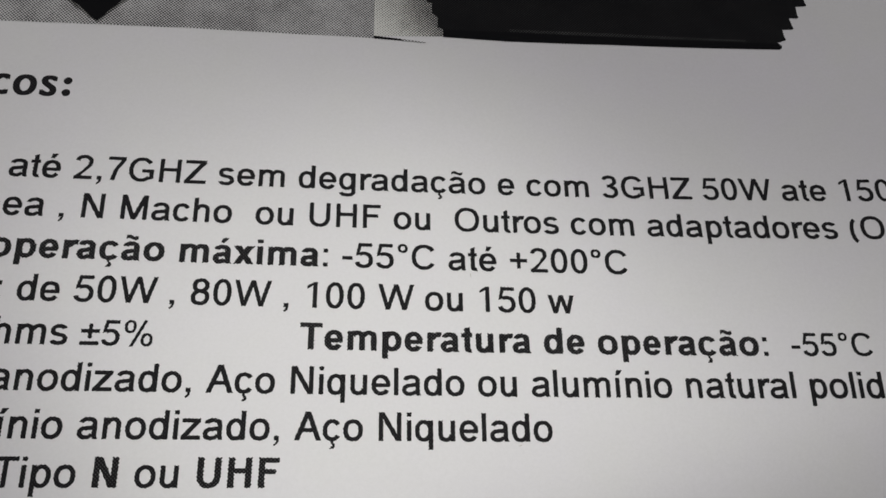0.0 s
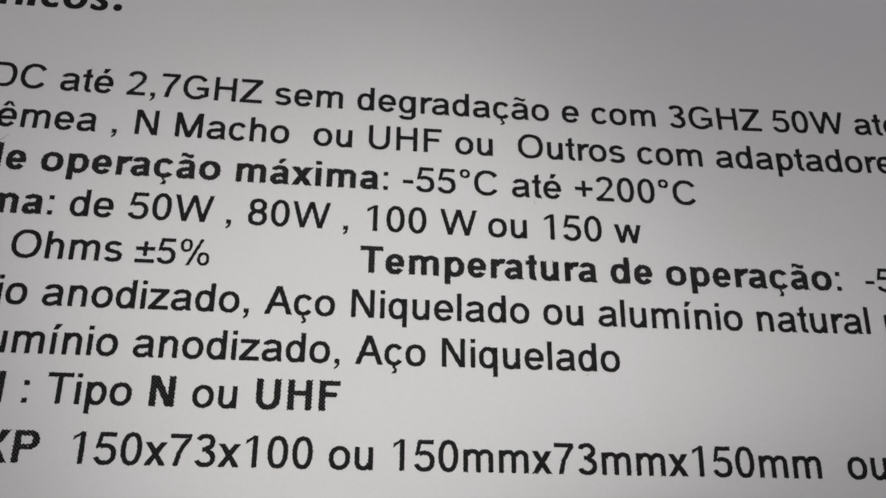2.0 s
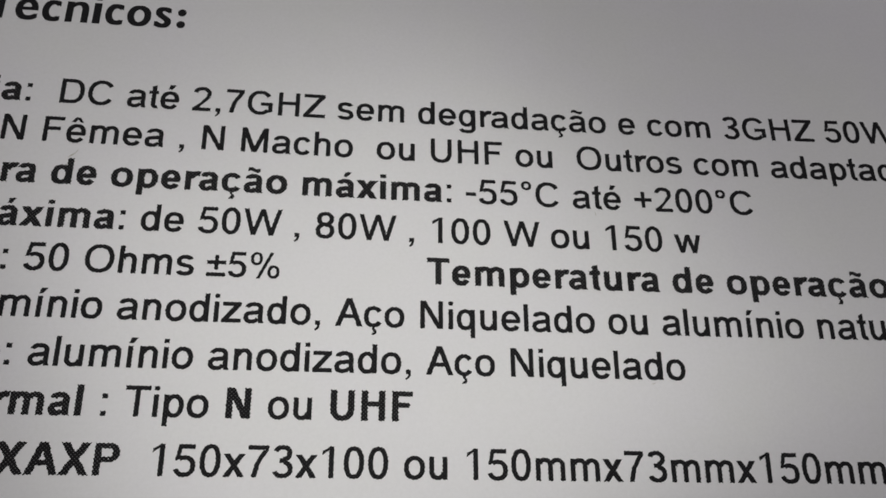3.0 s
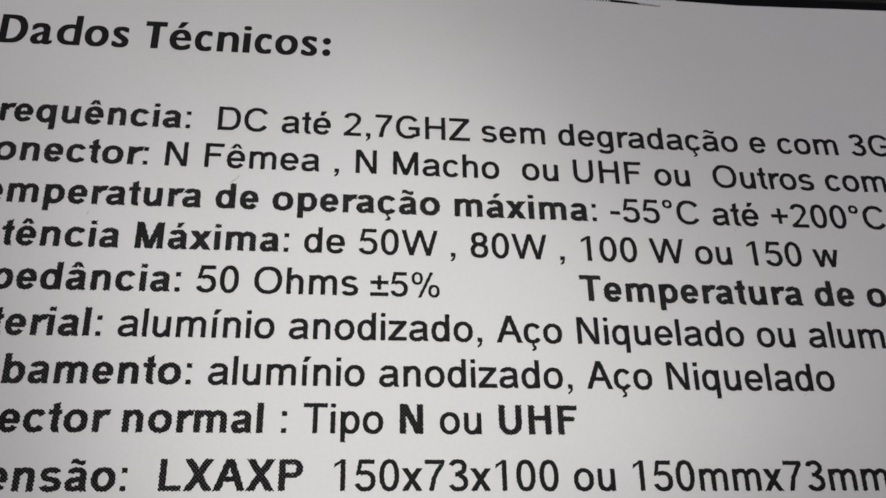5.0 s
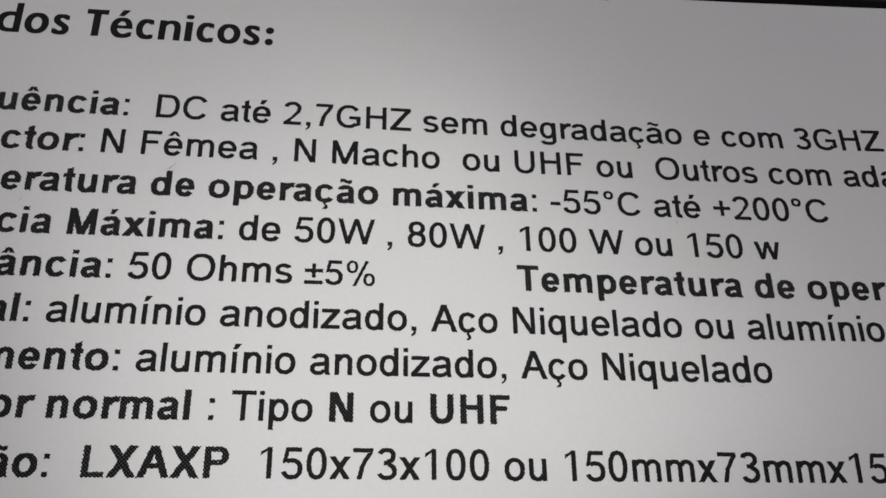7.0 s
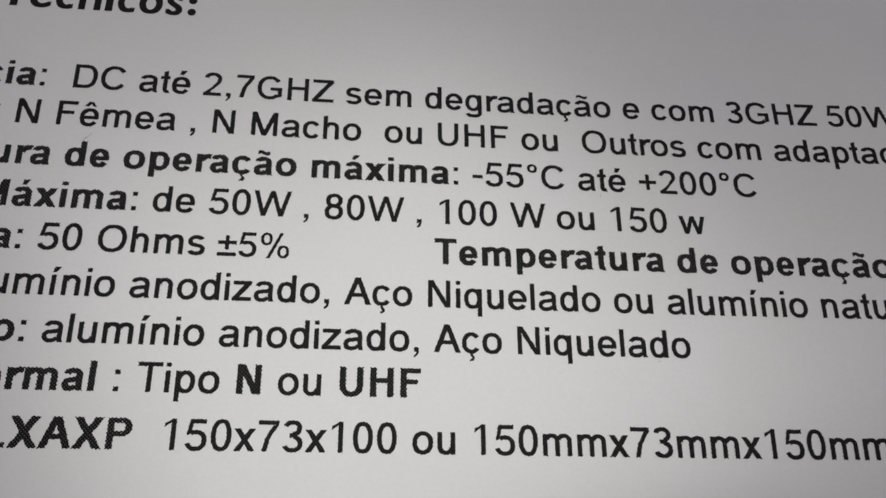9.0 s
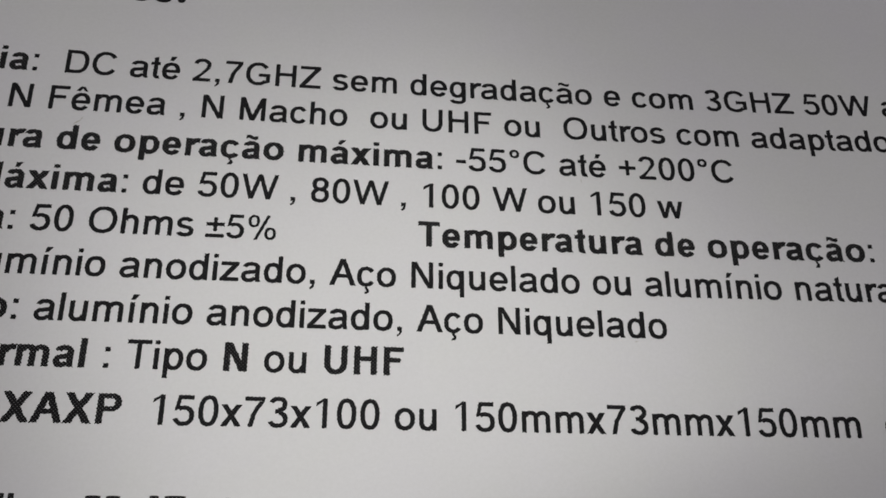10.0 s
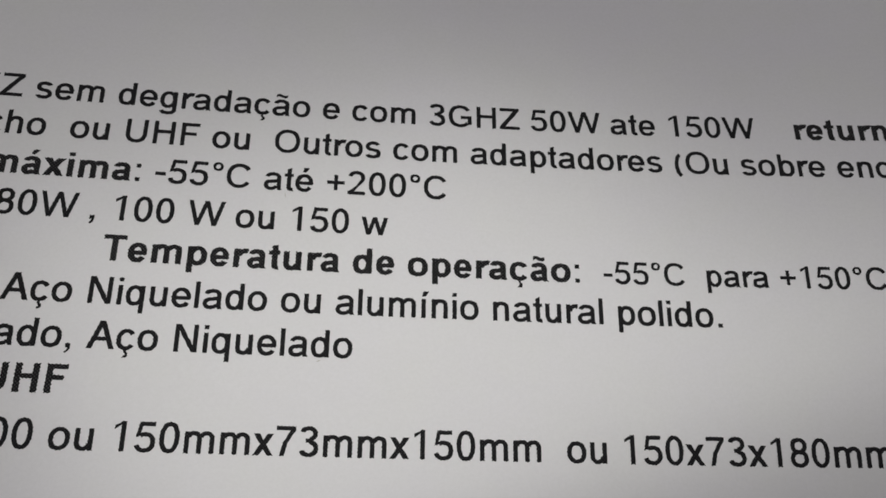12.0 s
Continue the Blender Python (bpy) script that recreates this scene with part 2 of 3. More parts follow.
def ring(x0, y0, x1, y1, s, h):
    c, d, rx, ry = (x0 + x1) / 2, (y0 + y1) / 2, (x1 - x0) / 2, (y1 - y0) / 2
    return [bow(c, d, rx, ry, -4, 184, s, h), bow(c, d, rx, ry, 176, 364, s, h)]


def snake(x0, y0, x1, y1, s, h, top, foot):
    """The double bend of an s; top and foot: where its ends stop, in degrees."""
    c, rx, ry = (x0 + x1) / 2, (x1 - x0) / 2, (y1 - y0 + h * 0.92) / 4
    up, low = bow(c, y1 - ry, rx * 0.95, ry, top, 240, s, h), bow(c, y0 + ry, rx, ry, foot, 60, s, h)
    k, m = len(up) // 2, len(low) // 2
    return [up, low, [up[k - 2], up[k - 1], low[m], low[m + 1], low[m - 2], low[m - 1], up[k], up[k + 1]]]


CAP, XH, LOW, OVER = 0.716, 0.519, -0.208, 0.012
MARKS = {"á": "acute", "é": "acute", "í": "acute", "ú": "acute", "â": "hat", "ê": "hat", "ã": "wave", "ç": "tail"}


def mark(kind, c, s, h):
    """An accent over (or the tail under) a letter with its middle at c."""
    if kind == "acute":
        return [[(c - 0.062, 0.585), (c + 0.03, 0.585), (c + 0.115 + s * 0.2, 0.725), (c - 0.02, 0.725)]]
    if kind == "hat":
        w = s * 0.8
        return [[(c - 0.15, 0.585), (c - 0.15 + w, 0.585), (c, 0.662), (c + 0.15 - w, 0.585), (c + 0.15, 0.585), (c + w * 0.55, 0.725), (c - w * 0.55, 0.725)]]
    if kind == "wave":
        t = h * 0.42
        line = [(c - 0.155 + 0.31 * i / 12, 0.645 + 0.026 * math.sin(math.tau * i / 12)) for i in range(13)]
        return [[(x, y - t) for x, y in line] + [(x, y + t) for x, y in reversed(line)]]
    return [bar(c - 0.045, -0.075, c + 0.02, 0.01), bow(c - 0.02, -0.125, 0.085, 0.078, -120, 90, s * 0.62, h * 0.62)]


def strokes(ch, l, r, s, h):
    """A letter of the print, as closed strokes: l, r the sides of its ink, s, h its upright and level weight."""
    mid, w, x = (l + r) / 2, r - l, s * 1.13
    top, foot = XH + OVER, -OVER
    if ch in "oODC0c":
        y = top if ch in "oc" else CAP + OVER
        if ch == "D":
            cx = l + w * 0.5
            return [bar(l, 0, l + s, CAP), bar(l, 0, cx, h), bar(l, CAP - h, cx, CAP), bow(cx, CAP / 2, r - cx, CAP / 2, -94, 94, s, h)]
        if ch in "Cc":
            a = 34 if ch == "C" else 36
            return [bow(mid, (y + foot) / 2, w / 2 + 0.01, (y - foot) / 2, a, 360 - a, s, h)]
        return ring(l, foot, r, y, s, h)
    if ch == "e":
        return [bow(mid, (top + foot) / 2, w / 2, (top - foot) / 2, -6, 326, s, h), bar(l + s * 0.5, 0.262 - h * 0.55, r - 0.012, 0.262 + h * 0.4)]
    if ch == "a":
        e, cx, y = r - 0.028, l + w * 0.38, XH + OVER - 0.165
        return [bow((l + 0.02 + e) / 2, y, (e - l - 0.02) / 2, 0.165, -4, 166, s, h), bar(e - s, 0.11, e, y + 0.01),
                [(e - s, 0.13), (e, 0.13), (e + 0.004, 0.07), (r, 0), (r - s * 1.02, 0), (e - s + 0.004, 0.06)],
                bow(cx, 0.146, cx - l, 0.158, 84, 276, s, h), [(cx - 0.01, 0.304 - h), (e - s + 0.02, 0.325 - h), (e - s + 0.02, 0.334), (cx - 0.01, 0.304)],
                bow(cx, 0.146, e - s * 0.6 - cx, 0.158, 264, 350, s * 0.8, h)]
    if ch in "bdpqg":
        side = bar(l, 0, l + s, CAP) if ch == "b" else bar(l, LOW, l + s, XH) if ch == "p" else bar(r - s, 0, r, CAP) if ch == "d" else bar(r - s, LOW, r, XH) if ch == "q" else bar(r - s, -0.07, r, XH)
        tail = [bow(mid, -0.058, w / 2, 0.158, 4, -164, s, h)] if ch == "g" else []
        return [side] + ring(l + (0.012 if ch in "bp" else 0), foot, r - (0 if ch in "bp" else 0.012), top, s, h) + tail
    if ch in "hn":
        a, y = l + s * 0.3, XH + OVER - 0.2
        return [bar(l, 0, l + s, CAP if ch == "h" else XH), bar(r - s, 0, r, y + 0.01), bow((a + r) / 2, y, (r - a) / 2, 0.2, -2, 168, s, h)]
    if ch == "m":
        a, b, y = l + s * 0.3, mid - s * 0.2, XH + OVER - 0.18
        return [bar(l, 0, l + s, XH), bar(mid - s / 2, 0, mid + s / 2, y + 0.01), bar(r - s, 0, r, y + 0.01),
                bow((a + mid + s / 2) / 2, y, (mid + s / 2 - a) / 2, 0.18, -2, 168, s, h), bow((b + r) / 2, y, (r - b) / 2, 0.18, -2, 168, s, h)]
    if ch == "r":
        a = l + s * 0.35
        return [bar(l, 0, l + s, XH), bow(r - 0.015, XH + OVER - 0.23, r - 0.015 - a, 0.23, 74, 172, s, h * 1.12)]
    if ch == "u":
        b = r - s * 0.3
        return [bar(r - s, 0, r, XH), bar(l, 0.18, l + s, XH), bow((l + b) / 2, 0.19, (b - l) / 2, 0.19 + OVER, 178, 352, s, h)]
    if ch == "s":
        return snake(l, foot, r, top, s, h, 24, -158)
    if ch == "t":
        a = l + w * 0.27
        return [[(a, 0.1), (a + s, 0.1), (a + s, 0.70), (a, 0.645)], bar(l, XH - h * 0.95, r - 0.012, XH), bow(a + 0.115 + s * 0.3, 0.118, 0.115 + s * 0.3, 0.126, 174, 284, s, h)]
    if ch in "ilíI":
        y = XH if ch in "ií" else CAP
        a = mid - s / 2 if ch != "í" else l + 0.045 - s / 2
        return [bar(a, 0, a + s, y)] + ([bar(a, 0.612, a + s, CAP)] if ch == "i" else [])
    if ch in "xX":
        y = XH if ch == "x" else CAP
        x *= 1.12
        return [slope(l, 0, r - x, y, x), slope(r - x, 0, l, y, x)]
    if ch in "wW":
        y, x = (XH, s) if ch == "w" else (CAP, s * 1.0)
        q = w * 0.27
        return [slope(l + q - x / 2, 0, l, y, x), slope(l + q - x / 2, 0, mid - x / 2, y, x), slope(r - q - x / 2, 0, mid - x / 2, y, x), slope(r - q - x / 2, 0, r - x, y, x)]
    if ch in "zZ":
        y = XH if ch == "z" else CAP
        return [bar(l, 0, r, h), bar(l + 0.01, y - h, r - 0.008, y), slope(l, h * 0.8, r - x * 1.2 - 0.01, y - h * 0.8, x * 1.2)]
    if ch == "A":
        return [slope(l, 0, mid - x * 0.52, CAP, x), slope(r - x, 0, mid - x * 0.48, CAP, x), bar(l + w * 0.2, 0.205, r - w * 0.2, 0.205 + h)]
    if ch in "FLT":
        if ch == "T":
            return [bar(mid - s / 2, 0, mid + s / 2, CAP), bar(l, CAP - h, r, CAP)]
        return [bar(l, 0, l + s, CAP)] + ([bar(l, 0, r, h)] if ch == "L" else [bar(l, CAP - h, r, CAP), bar(l, 0.325, r - 0.07, 0.325 + h)])
    if ch == "H":
        return [bar(l, 0, l + s, CAP), bar(r - s, 0, r, CAP), bar(l, 0.34, r, 0.34 + h)]
    if ch == "N":
        return [bar(l, 0, l + s, CAP), bar(r - s, 0, r, CAP), slope(r - x * 1.06, 0, l, CAP, x * 1.06)]
    if ch == "M":
        return [bar(l, 0, l + s, CAP), bar(r - s, 0, r, CAP), slope(mid - x * 0.5, 0, l, CAP, x), slope(mid - x * 0.5, 0, r - x, CAP, x)]
    if ch == "P":
        cx = l + w * 0.58
        return [bar(l, 0, l + s, CAP), bar(l, 0.29, cx, 0.29 + h), bar(l, CAP - h, cx, CAP), bow(cx, 0.503, r - cx, 0.213, -94, 94, s, h)]
    if ch == "U":
        return [bar(l, 0.27, l + s, CAP), bar(r - s, 0.27, r, CAP), bow(mid, 0.28, w / 2, 0.28 + OVER, 178, 362, s, h)]
    if ch == "G":
        return [bow(mid, CAP / 2, w / 2, CAP / 2 + OVER, 36, 318, s, h), bar(mid + 0.02, 0.37 - h, r, 0.37), bar(r - s, 0.11, r, 0.37), [(r - s * 1.5, 0.04), (r, 0.1), (r, 0.17), (r - s * 1.5, 0.12)]]
    if ch == "1":
        return [bar(r - s, 0, r, CAP + 0.003), [(l, 0.525), (r - s + 0.006, 0.625), (r - 0.005, CAP + 0.003), (r - 0.08, CAP + 0.003), (l, 0.612)]]
    if ch == "2":
        ry = 0.205
        return [bow(mid - 0.005, CAP + OVER - ry, w / 2 - 0.005, ry, -22, 168, s, h), bar(l, 0, r, h),
                [(l, 0.03), (l + s * 1.25, 0.06), (l + w * 0.62, 0.25), (r - 0.02, 0.43), (r - s * 0.9, 0.49), (l + w * 0.42, 0.245), (l + w * 0.1, 0.12)]]
    if ch in "38":
        if ch == "8":
            return ring(l + 0.022, 0.37 - h * 0.4, r - 0.022, CAP + OVER, s, h) + ring(l, foot, r, 0.37 + h * 0.5, s, h)
        return [bow(mid - 0.008, 0.545, w / 2 - 0.02, 0.183, -84, 162, s, h), bow(mid, 0.192, w / 2, 0.204, -160, 84, s, h), bar(mid - 0.075, 0.379 - h * 0.5, mid + 0.03, 0.379 + h * 0.5)]
    if ch == "5":
        return [bow(mid - 0.008, 0.228, w / 2 + 0.008, 0.24, -160, 128, s, h), bar(l + 0.082, CAP - h, r - 0.03, CAP), [(l + 0.012, 0.345), (l + s * 0.92, 0.37), (l + 0.082 + s * 0.82, CAP - 0.03), (l + 0.082, CAP)]]
    if ch == "7":
        return [bar(l, CAP - h, r, CAP), [(l + w * 0.2, 0), (l + w * 0.2 + s, 0), (l + w * 0.42 + s * 0.75, 0.32), (r, CAP - h), (r - s * 1.12, CAP - h), (l + w * 0.36, 0.32)]]
    if ch in "+±":
        y = 0.335 if ch == "+" else 0.38
        d = w / 2 if ch == "+" else 0.2
        return [bar(l, y - h / 2, r, y + h / 2), bar(mid - h / 2, y - d, mid + h / 2, y + d)] + ([bar(l, 0, r, h)] if ch == "±" else [])
    if ch == "%":
        q = w * 0.41
        return ring(l, 0.35, l + q, CAP + OVER, s * 0.72, h * 0.72) + ring(r - q, foot, r, 0.366, s * 0.72, h * 0.72) + [slope(l + w * 0.22, -0.02, r - w * 0.22 - s * 0.8, CAP + 0.012, s * 0.8)]
    if ch == "°":
        return ring(l, CAP + OVER - (r - l) * 0.96, r, CAP + OVER, s * 0.68, h * 0.68)
    if ch == "(":
        return [bow(r + 0.12, 0.258, r + 0.12 - l, 0.475, 128, 232, s, h)]
    if ch == "-":
        return [bar(l, 0.222, r, 0.222 + h)]
    d = s / 2 * 1.06
    if ch == ",":
        return [[(mid - d, 0), (mid - d * 0.1, 0), (mid - d * 0.35, -0.06), (mid - d * 1.15, -0.105), (mid - d * 0.75, -0.145), (mid + d * 0.65, -0.075), (mid + d, 0.02), (mid + d, 0.112), (mid - d, 0.112)]]
    if ch == ".":
        return [bar(mid - d, 0, mid + d, 0.112)]
    if ch == ":":
        return [bar(mid - d, 0, mid + d, 0.116), bar(mid - d, 0.403, mid + d, XH)]
    return []


def text_glyph(ch, style):
    """The closed strokes of a letter in the list's own type."""
    key = (ch, style)
    if key not in GLYPHS:
        base = ch if ch == "í" else PLAIN_FORM.get(ch, ch)
        grow = advance(ch, style) / advance(ch, "plain")
        left, right = INK_LEFT[base] * grow, INK_RIGHT[base] * grow
        s, h = STEMS[style]
        GLYPHS[key] = strokes(base, left, right, s, h)
        if ch in MARKS:
            GLYPHS[key] = GLYPHS[key] + mark(MARKS[ch], left + 0.06 if ch == "í" else (left + right) / 2 + (0.015 if ch == "ç" else 0), s, h)
    return GLYPHS[key]


def title_glyph(ch):
    """A letter of the heading: the built-in font, fitted to the heading's proportions."""
    key = (ch, "title")
    if key in GLYPHS:
        return GLYPHS[key]
    left, right = 0.07 if ch in "Dn" else 0.035, advance(ch, "title") - 0.035
    if ch == ":":
        mid = (left + right) / 2 + 0.018
        GLYPHS[key] = joined(*[([(mid + 0.086 * math.cos(a * math.tau / 14), y + 0.086 * math.sin(a * math.tau / 14)) for a in range(14)], [tuple(range(14))]) for y in (0.085, 0.37)])
        return GLYPHS[key]
    if ch == "T":  # one upright and one level stroke
        mid, half, top = (left + right) / 2, TITLE_STEM / 2, 0.644
        GLYPHS[key] = [(left, top - 0.115), (mid - half, top - 0.115), (mid - half, 0), (mid + half, 0), (mid + half, top - 0.115), (right, top - 0.115), (right, top), (left, top)], [tuple(range(8))]
        return GLYPHS[key]
    verts, faces = font_outline(ch, 0)
    x0, x1 = min(v[0] for v in verts), max(v[0] for v in verts)
    stretch = 1.0 if ch == "i" else (right - left) / (x1 - x0)
    # thicken the letter so that its stems come out alike, the rest by striking it twice
    fat = max(-0.012, min(0.006, (TITLE_STEM / stretch - FONT_STEM) / 2))
    verts, faces = font_outline(ch, fat)
    strike = max(0.0, (TITLE_STEM - stretch * (FONT_STEM + 2 * fat)) / 2)
    x0, x1 = min(v[0] for v in verts), max(v[0] for v in verts)
    if ch == "i":
        verts = [((left + right) / 2 + x - (x0 + x1) / 2, y) for x, y in verts]
    else:
        lo, hi = left + strike, right - strike
        verts = [(lo + (x - x0) / (x1 - x0) * (hi - lo), y) for x, y in verts]
    shape = [(x, height(ch, y)) for x, y in verts], faces
    if strike > 0.002:
        shape = joined(*[([(x + k, y) for x, y in shape[0]], shape[1]) for k in (-strike, strike)])
    GLYPHS[key] = shape
    return shape


TITLE_ADVANCE = dict(zip("Dados Técni:", (0.63, 0.494, 0.537, 0.538, 0.399, 0.226, 0.495, 0.503, 0.418, 0.537, 0.246, 0.276)))


def advance(ch, style):
    if style == "title":
        return TITLE_ADVANCE[ch]
    base = PLAIN_FORM.get(ch, ch)
    return BOLD_ADVANCE.get(base, ADVANCE[base]) if style == "bold" else ADVANCE[base]


INK_RISE = 0.00002
LOOK = {"plain": "black printed text", "bold": "bold black printed text", "title": "bold black printed heading"}


TEETH = {"plain": 0.05, "bold": 0.075}
SCREEN_PITCH = 0.27


def stroke_mesh(loops, place, rough):
    """A letter's mesh from closed strokes, whose edges the print screen cuts into small teeth. place: from the letter's own plane to the sheet."""
    verts, faces = [], []
    k = math.tau / SCREEN_PITCH * math.sqrt(0.5)
    for n, loop in enumerate(loops):
        if sum(a[0] * b[1] - b[0] * a[1] for a, b in zip(loop, loop[1:] + loop[:1])) < 0:
            loop = loop[::-1]
        pts = []
        for a, b in zip(loop, loop[1:] + loop[:1]):
            m = max(1, round(math.dist(a, b) / 0.021))
            pts += [(a[0] + (b[0] - a[0]) * i / m, a[1] + (b[1] - a[1]) * i / m) for i in range(m)]
        first = len(verts)
        for i, (u, v) in enumerate(pts):
            p, q = pts[i - 1], pts[(i + 1) % len(pts)]
            dx, dy = q[0] - p[0], q[1] - p[1]
            d = math.hypot(dx, dy) or 1
            x, y, z = place(u, v)
            mx, my = x / MM, y / MM
            dots = (math.sin(k * (mx - my)) + math.sin(k * (mx + my))) / 2
            wave = noise.noise(Vector((mx, my, 0)) / 0.3)
            push = rough * (-0.75 * dots + 0.7 * wave) * MM
            verts.append((x + dy / d * push, y - dx / d * push, z + n * 0.0000004))
        faces.append(tuple(range(first, len(verts))))
    me = bpy.data.meshes.new("letter")
    me.from_pydata(verts, [], faces)
    return me


def toner_mesh(outline, faces, place, rough):
    """A letter's mesh with its outline cut short and roughened, as toner lies on paper. place: from the letter's own plane to the sheet."""
    bm = bmesh.new()
    pts = [bm.verts.new((a, b, 0)) for a, b in outline]
    for f in faces:
        try:
            bm.faces.new([pts[i] for i in f])
        except ValueError:
            pass
    rim = [e for e in bm.edges if e.is_boundary]
    for cuts in (1, 2, 4):
        some = [e for e in rim if cuts < e.calc_length() / 0.034 <= cuts * 2 or (cuts == 4 and e.calc_length() / 0.034 > 8)]
        if some:
            bmesh.ops.subdivide_edges(bm, edges=some, cuts=cuts if cuts < 4 else 7)
    edge = {v for e in bm.edges if e.is_boundary for v in e.verts}
    for v in bm.verts:
        x, y, z = place(v.co.x, v.co.y)
        if v in edge:
            wave = noise.noise_vector(Vector((x, y, 0)) / (0.21 * MM))
            x, y = x + wave.x * rough * MM, y + wave.y * rough * MM
        v.co = (x, y, z)
    me = bpy.data.meshes.new("letter")
    bm.to_mesh(me)
    bm.free()
    return me


def printed_word(text, x, y, size, style, slant, climb):
    """One word: thin films of toner on the sheet, letter by letter. x, y: start of its base line, in millimetres; size: of the type, in millimetres."""
    word = tagged(new("printed_word"), LOOK[style] + " " + text)
    word.parent = SHEET
    pen = 0.0
    for n, ch in enumerate(text):
        rise = INK_RISE + 0.000006 * (n % 2)

        def place(a, b):
            return on_sheet(x + (pen + a + slant * b) * size, y + b * size + climb * (pen + a) * size, rise)
        me = toner_mesh(*title_glyph(ch), place, 0.018) if style == "title" else stroke_mesh(text_glyph(ch, style), place, TEETH[style])
        me.materials.append(INK_BOLD if style == "bold" else INK)
        new("letter", me).parent = word
        pen += advance(ch, style)
    return word


SIZE = 12 * 25.4 / 72


def text_run(text, x, y, style, size=SIZE, slant=0.0, climb=0.0, sag=0.0):
    """Words from a pen place on, each an own part; gives back the pen's place behind them."""
    word, start, x0 = "", x, x
    for ch in text + " ":
        if ch == " ":
            if word:
                printed_word(word, start, y + climb * (start - x0) - sag * max(0.0, start - 45), size, style, slant, climb - (sag if start > 45 else 0))
            word = ""
        elif not word:
            start = x
        if ch != " ":
            word += ch
        x += advance(ch, style) * size
    return x - advance(" ", style) * size


def text_line(x, y, *runs, sag=0.0):
    """A line of the list; sag: how far its base line falls off, past its first 45 mm, for each millimetre."""
    for style, text in runs:
        x = text_run(text, x, y, style, sag=sag)


B, R = "bold", "plain"
text_run("Dados Técnicos:", 0.9, 9.95, "title", size=5.72, slant=0.02, climb=0.02)
text_line(0.05, 0.0, (B, "Frequência"), (R, ":  DC até 2,7GHZ sem degradação e com 3GHZ 50W ate 150W    "), (B, "return"))
text_line(-0.09, -4.78, (B, "Conector"), (R, ": N Fêmea , N Macho  ou UHF ou  Outros com adaptadores (Ou sobre enc"), sag=0.004)
text_line(0.03, -9.72, (B, "Temperatura de operação máxima"), (R, ": -55°C até +200°C"), sag=0.004)
text_line(-0.06, -14.66, (B, "Potência Máxima"), (R, ": de 50W , 80W , 100 W ou 150 w"), sag=0.004)
text_line(0.04, -19.47, (B, "Impedância"), (R, ": 50 Ohms"))
text_run("±", 43.83, -19.47, R, size=4.1)
text_run("5%", 46.0, -19.47, R, size=3.93)
text_line(66.81, -19.44, (B, "Temperatura de operação"), (R, ":"), sag=0.003)
text_run("-55°C  para +150°C", 122.08, -19.66, R, size=3.79)
text_line(-0.01, -24.39, (B, "Material"), (R, ": alumínio anodizado, Aço Niquelado ou alumínio natural polido."), sag=0.0015)
text_line(-0.03, -29.31, (B, "Acabamento"), (R, ": alumínio anodizado, Aço Niquelado"))
text_line(0.04, -34.12, (B, "Conector normal"), (R, " : Tipo "), (B, "N"), (R, " ou "), (B, "UHF"))
text_line(0.07, -39.71, (B, "Dimensão"), (R, ":  "), (B, "LXAXP"), (R, "  150x73x100 ou 150mmx73mmx150mm  ou 150x73x180mm"))
bpy.data.objects.remove(FONT_OB)

# ---- the printed photograph above the text ----


def screened(points, depth):
    """An outline with the small teeth that the photograph's print screen leaves along its lower part."""
    k, made = math.tau / 0.29 * math.sqrt(0.5), []
    for (x0, y0), (x1, y1) in zip(points, points[1:] + points[:1]):
        d = math.dist((x0, y0), (x1, y1))
        n = max(1, round(d / 0.06)) if min(y0, y1) < 30 and max(y0, y1) < 34 else 1
        for i in range(n):
            x, y = x0 + (x1 - x0) * i / n, y0 + (y1 - y0) * i / n
            push = depth * (math.sin(k * (x - y)) + math.sin(k * (x + y))) / 2 if 0 < i else 0.0
            made.append((x + push * (y1 - y0) / d, y - push * (x1 - x0) / d))
    return made


def flat(points, rise, teeth=0.0):
    """A flat printed shape, cut into small facets that follow the sheet."""
    if teeth:
        points = screened(points, teeth)
    bm = bmesh.new()
    bm.faces.new([bm.verts.new((x, y, 0)) for x, y in points])
    for axis in (0, 1):
        lo, hi = min(p[axis] for p in points), max(p[axis] for p in points)
        cut = math.ceil(lo / 3) * 3
        while cut < hi:
            at, way = [0, 0, 0], [0, 0, 0]
            at[axis], way[axis] = cut, 1
            bmesh.ops.bisect_plane(bm, geom=bm.verts[:] + bm.edges[:] + bm.faces[:], plane_co=at, plane_no=way)
            cut += 3
    for v in bm.verts:
        v.co = on_sheet(v.co.x, v.co.y, rise)
    for f in bm.faces:
        f.normal_update()
    return bm


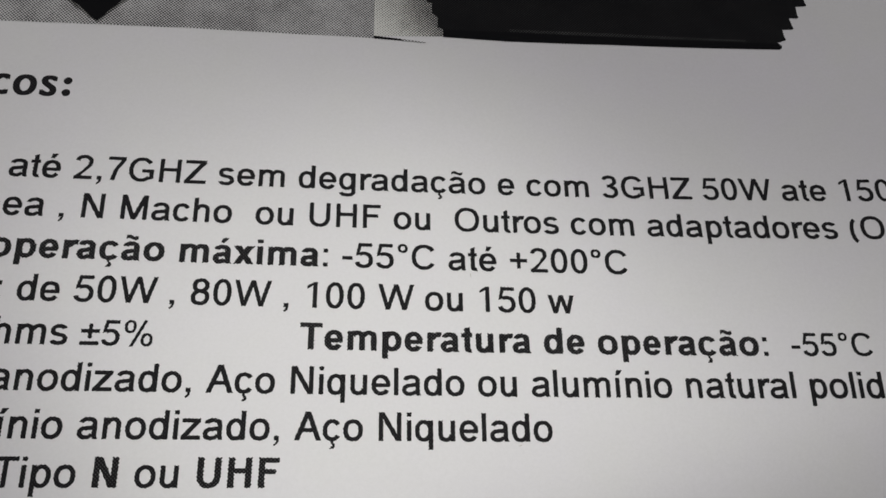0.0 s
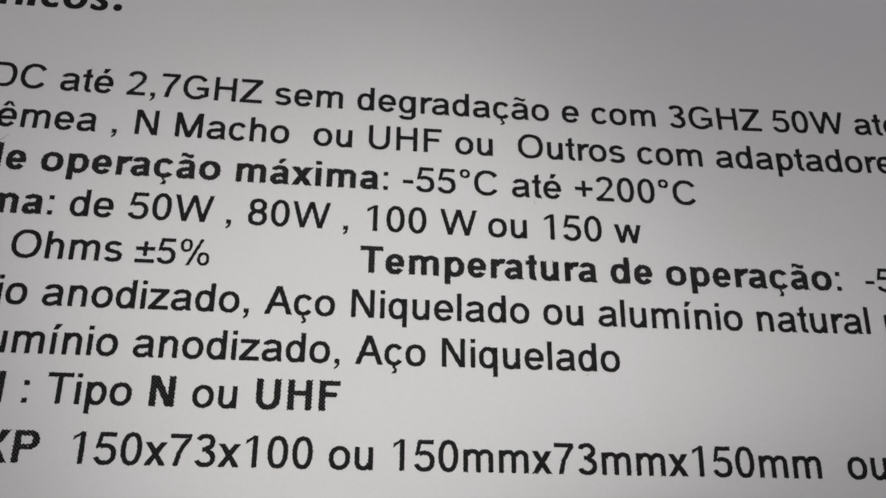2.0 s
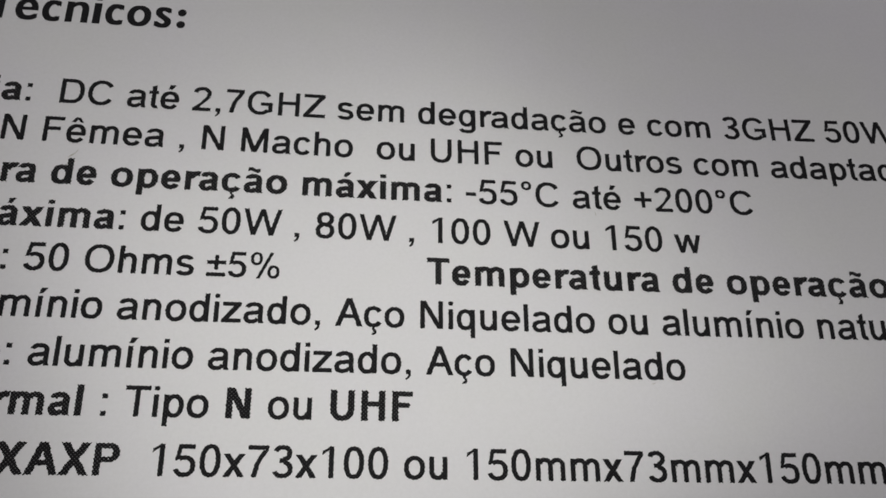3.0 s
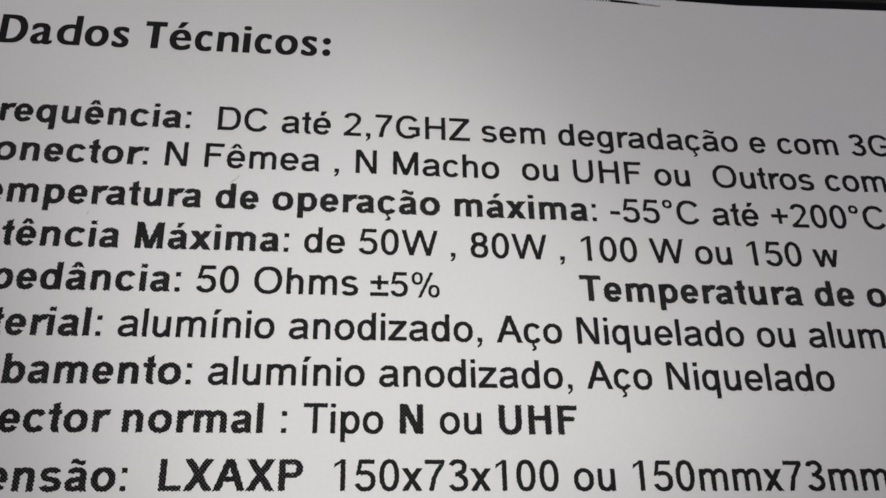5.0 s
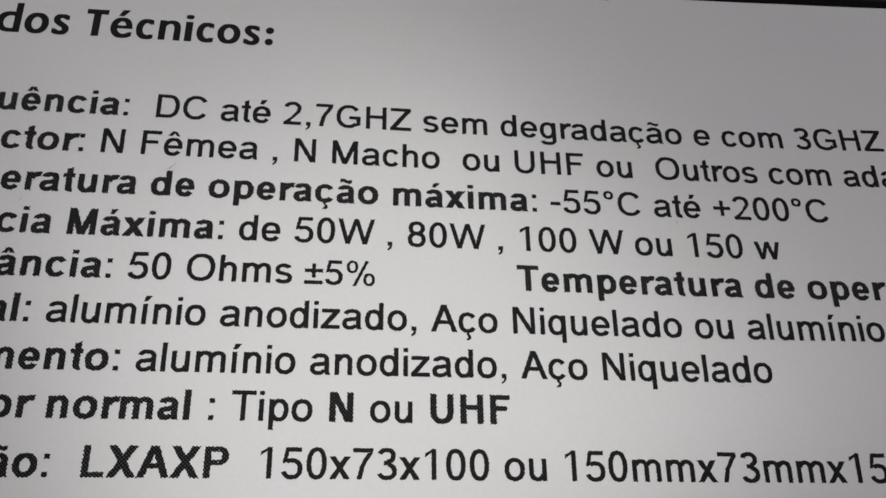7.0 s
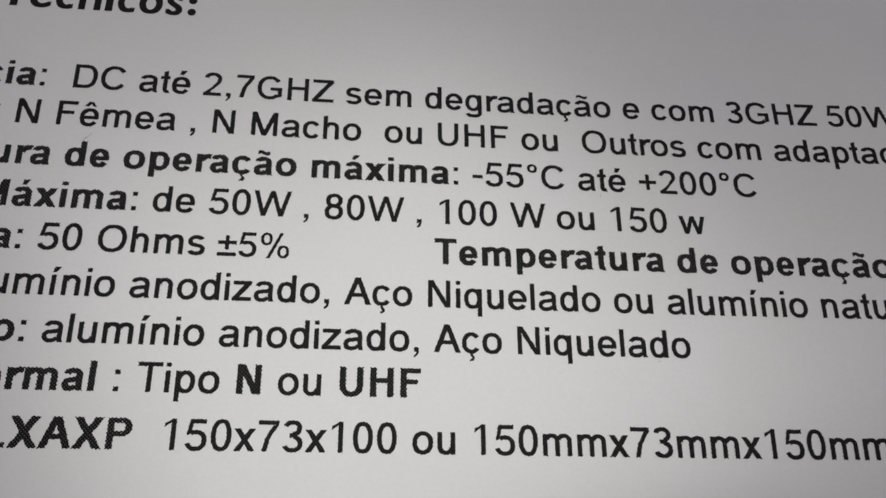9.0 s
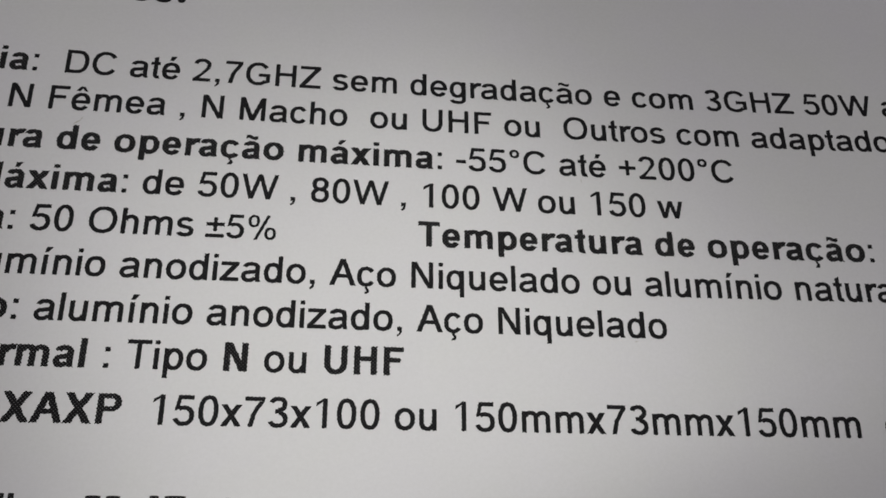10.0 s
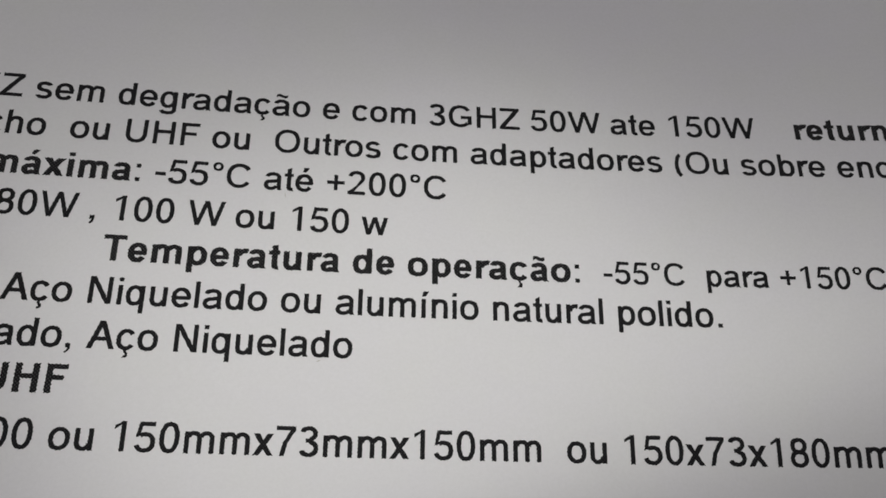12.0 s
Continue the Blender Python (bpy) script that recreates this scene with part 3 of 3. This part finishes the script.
def printed_photo():
    top = 46.0
    photo = part("printed_photo", flat([(-6, 18.9), (29.35, 20.58), (51.13, 21.55), (74.3, 22.03), (74.3, top), (-6, top)], INK_RISE, 0.1), GREY, SHEET, "grey screened photograph printed on the sheet")
    part("wedge_fringe", flat([(40.43, 21.42), (48.1, 30), (57, 41), (19, 39), (28.9, 30)], INK_RISE * 1.5, 0.12), FRINGE, photo, "dark grey screened fringe of the black wedge")
    part("dark_wedge", flat([(40.43, 21.65), (46.9, 30), (55, 41), (22, 39), (30.6, 30)], INK_RISE * 2, 0.08), SOLID, photo, "black wedge in the printed photograph")
    part("pale_patch", flat([(74.3, 22.38), (83.3, 23.0), (85, 26), (85, top), (74.3, top)], INK_RISE), PALE, photo, "pale screened patch in the printed photograph")
    part("shadow_line", flat([(74.28, 21.98), (77.9, 21.87), (77.9, 22.16), (74.28, 22.4)], INK_RISE * 2, 0.05), SOLID, photo, "thin black shadow line in the printed photograph")
    part("shadow_line_end", flat([(77.91, 21.82), (81.0, 21.72), (81.0, 21.88), (77.91, 22.18)], INK_RISE * 2), GREY, photo, "dotted tapering end of the shadow line")
    # the finned heat sink, with teeth stepping up both sides
    right = [(128.51, 23.25), (128.82, 23.45), (128.86, 23.85), (128.42, 24.4)]
    for n in range(9):
        dx, dy = 0.14 * math.sin(2.3 * n), 0.12 * math.cos(1.7 * n)
        x, y = 129.67 + 1.39 * n + dx, 24.74 + 2.13 * n + dy
        right += [(x - 0.2, y - 0.05), (x, y + 0.14), (x - 0.12, y + 0.55), (129.52 + 1.39 * n, 26.72 + 2.13 * n)]
    left = [(83.26, 22.91)]
    for n in range(9):
        left += [(83.21 - 0.72 * n, 24.19 + 2.1 * n), (82.55 - 0.72 * n, 24.51 + 2.1 * n), (82.58 - 0.72 * n, 25.95 + 2.1 * n)]
    foot = [left[0], (91.78, 22.8), (105.76, 23.1), (117.25, 23.17)]
    sink = part("heat_sink_print", flat(foot + right + left[:0:-1], INK_RISE * 3, 0.06), BLACK, photo, "black finned heat sink in the printed photograph")
    part("heat_sink_shine", flat([(92, 24.4), (105.7, 24.45), (124, 24.45), (124, 24.75), (105.7, 25.0), (92, 24.8)], INK_RISE * 3.5), SHINE, sink, "faintly paler dotted stripe along the heat sink's foot")
    part("heat_sink_base", flat(foot + [right[0], (128.52, 24.2), (117.2, 24.3), (105.7, 24.35), (91.8, 24.25), (83.22, 24.1)], INK_RISE * 4), SOLID, sink, "solid black foot of the printed heat sink")


printed_photo()

# ---- the tops of a further line of bold print, too cut off to read, as plain bars ----
for x, width, top in ((27.75, 0.5, 46.36), (28.6, 0.55, 46.36), (35.6, 1.4, 46.5), (37.5, 1.3, 46.5), (41.5, 0.85, 46.44), (42.9, 1.95, 46.44), (48.5, 0.7, 46.6), (53.2, 0.8, 46.65)):
    part("text_bar", flat([(x, -49.4), (x + width, -49.4), (x + width, -top - 0.05), (x + width * 0.75, -top), (x + width * 0.25, -top), (x, -top - 0.05)], INK_RISE), INK_BOLD, SHEET, "plain black bar of cut off print")

# ---- faint scuffs on the paper ----
SCUFF = plain("paper_scuff", (0.56, 0.545, 0.53), 0.85, 900, 0.2, 0.00001)
for x, y, dx, dy, width in ((28.3, -6.65, 0.95, 0.75, 0.16), (29.1, -6.0, 0.3, 0.45, 0.1), (13.65, -11.1, 0.35, 0.75, 0.1), (85.85, -10.8, -0.12, 0.7, 0.08), (90.4, -29.8, 0.5, 0.18, 0.09)):
    n = math.hypot(dx, dy)
    ax, ay = -dy / n * width / 2, dx / n * width / 2
    part("scuff", flat([(x, y), (x + dx * 0.5 + ax, y + dy * 0.5 + ay), (x + dx, y + dy), (x + dx * 0.5 - ax, y + dy * 0.5 - ay)], INK_RISE * 0.5), SCUFF, SHEET, "faint grey scuff on the paper")
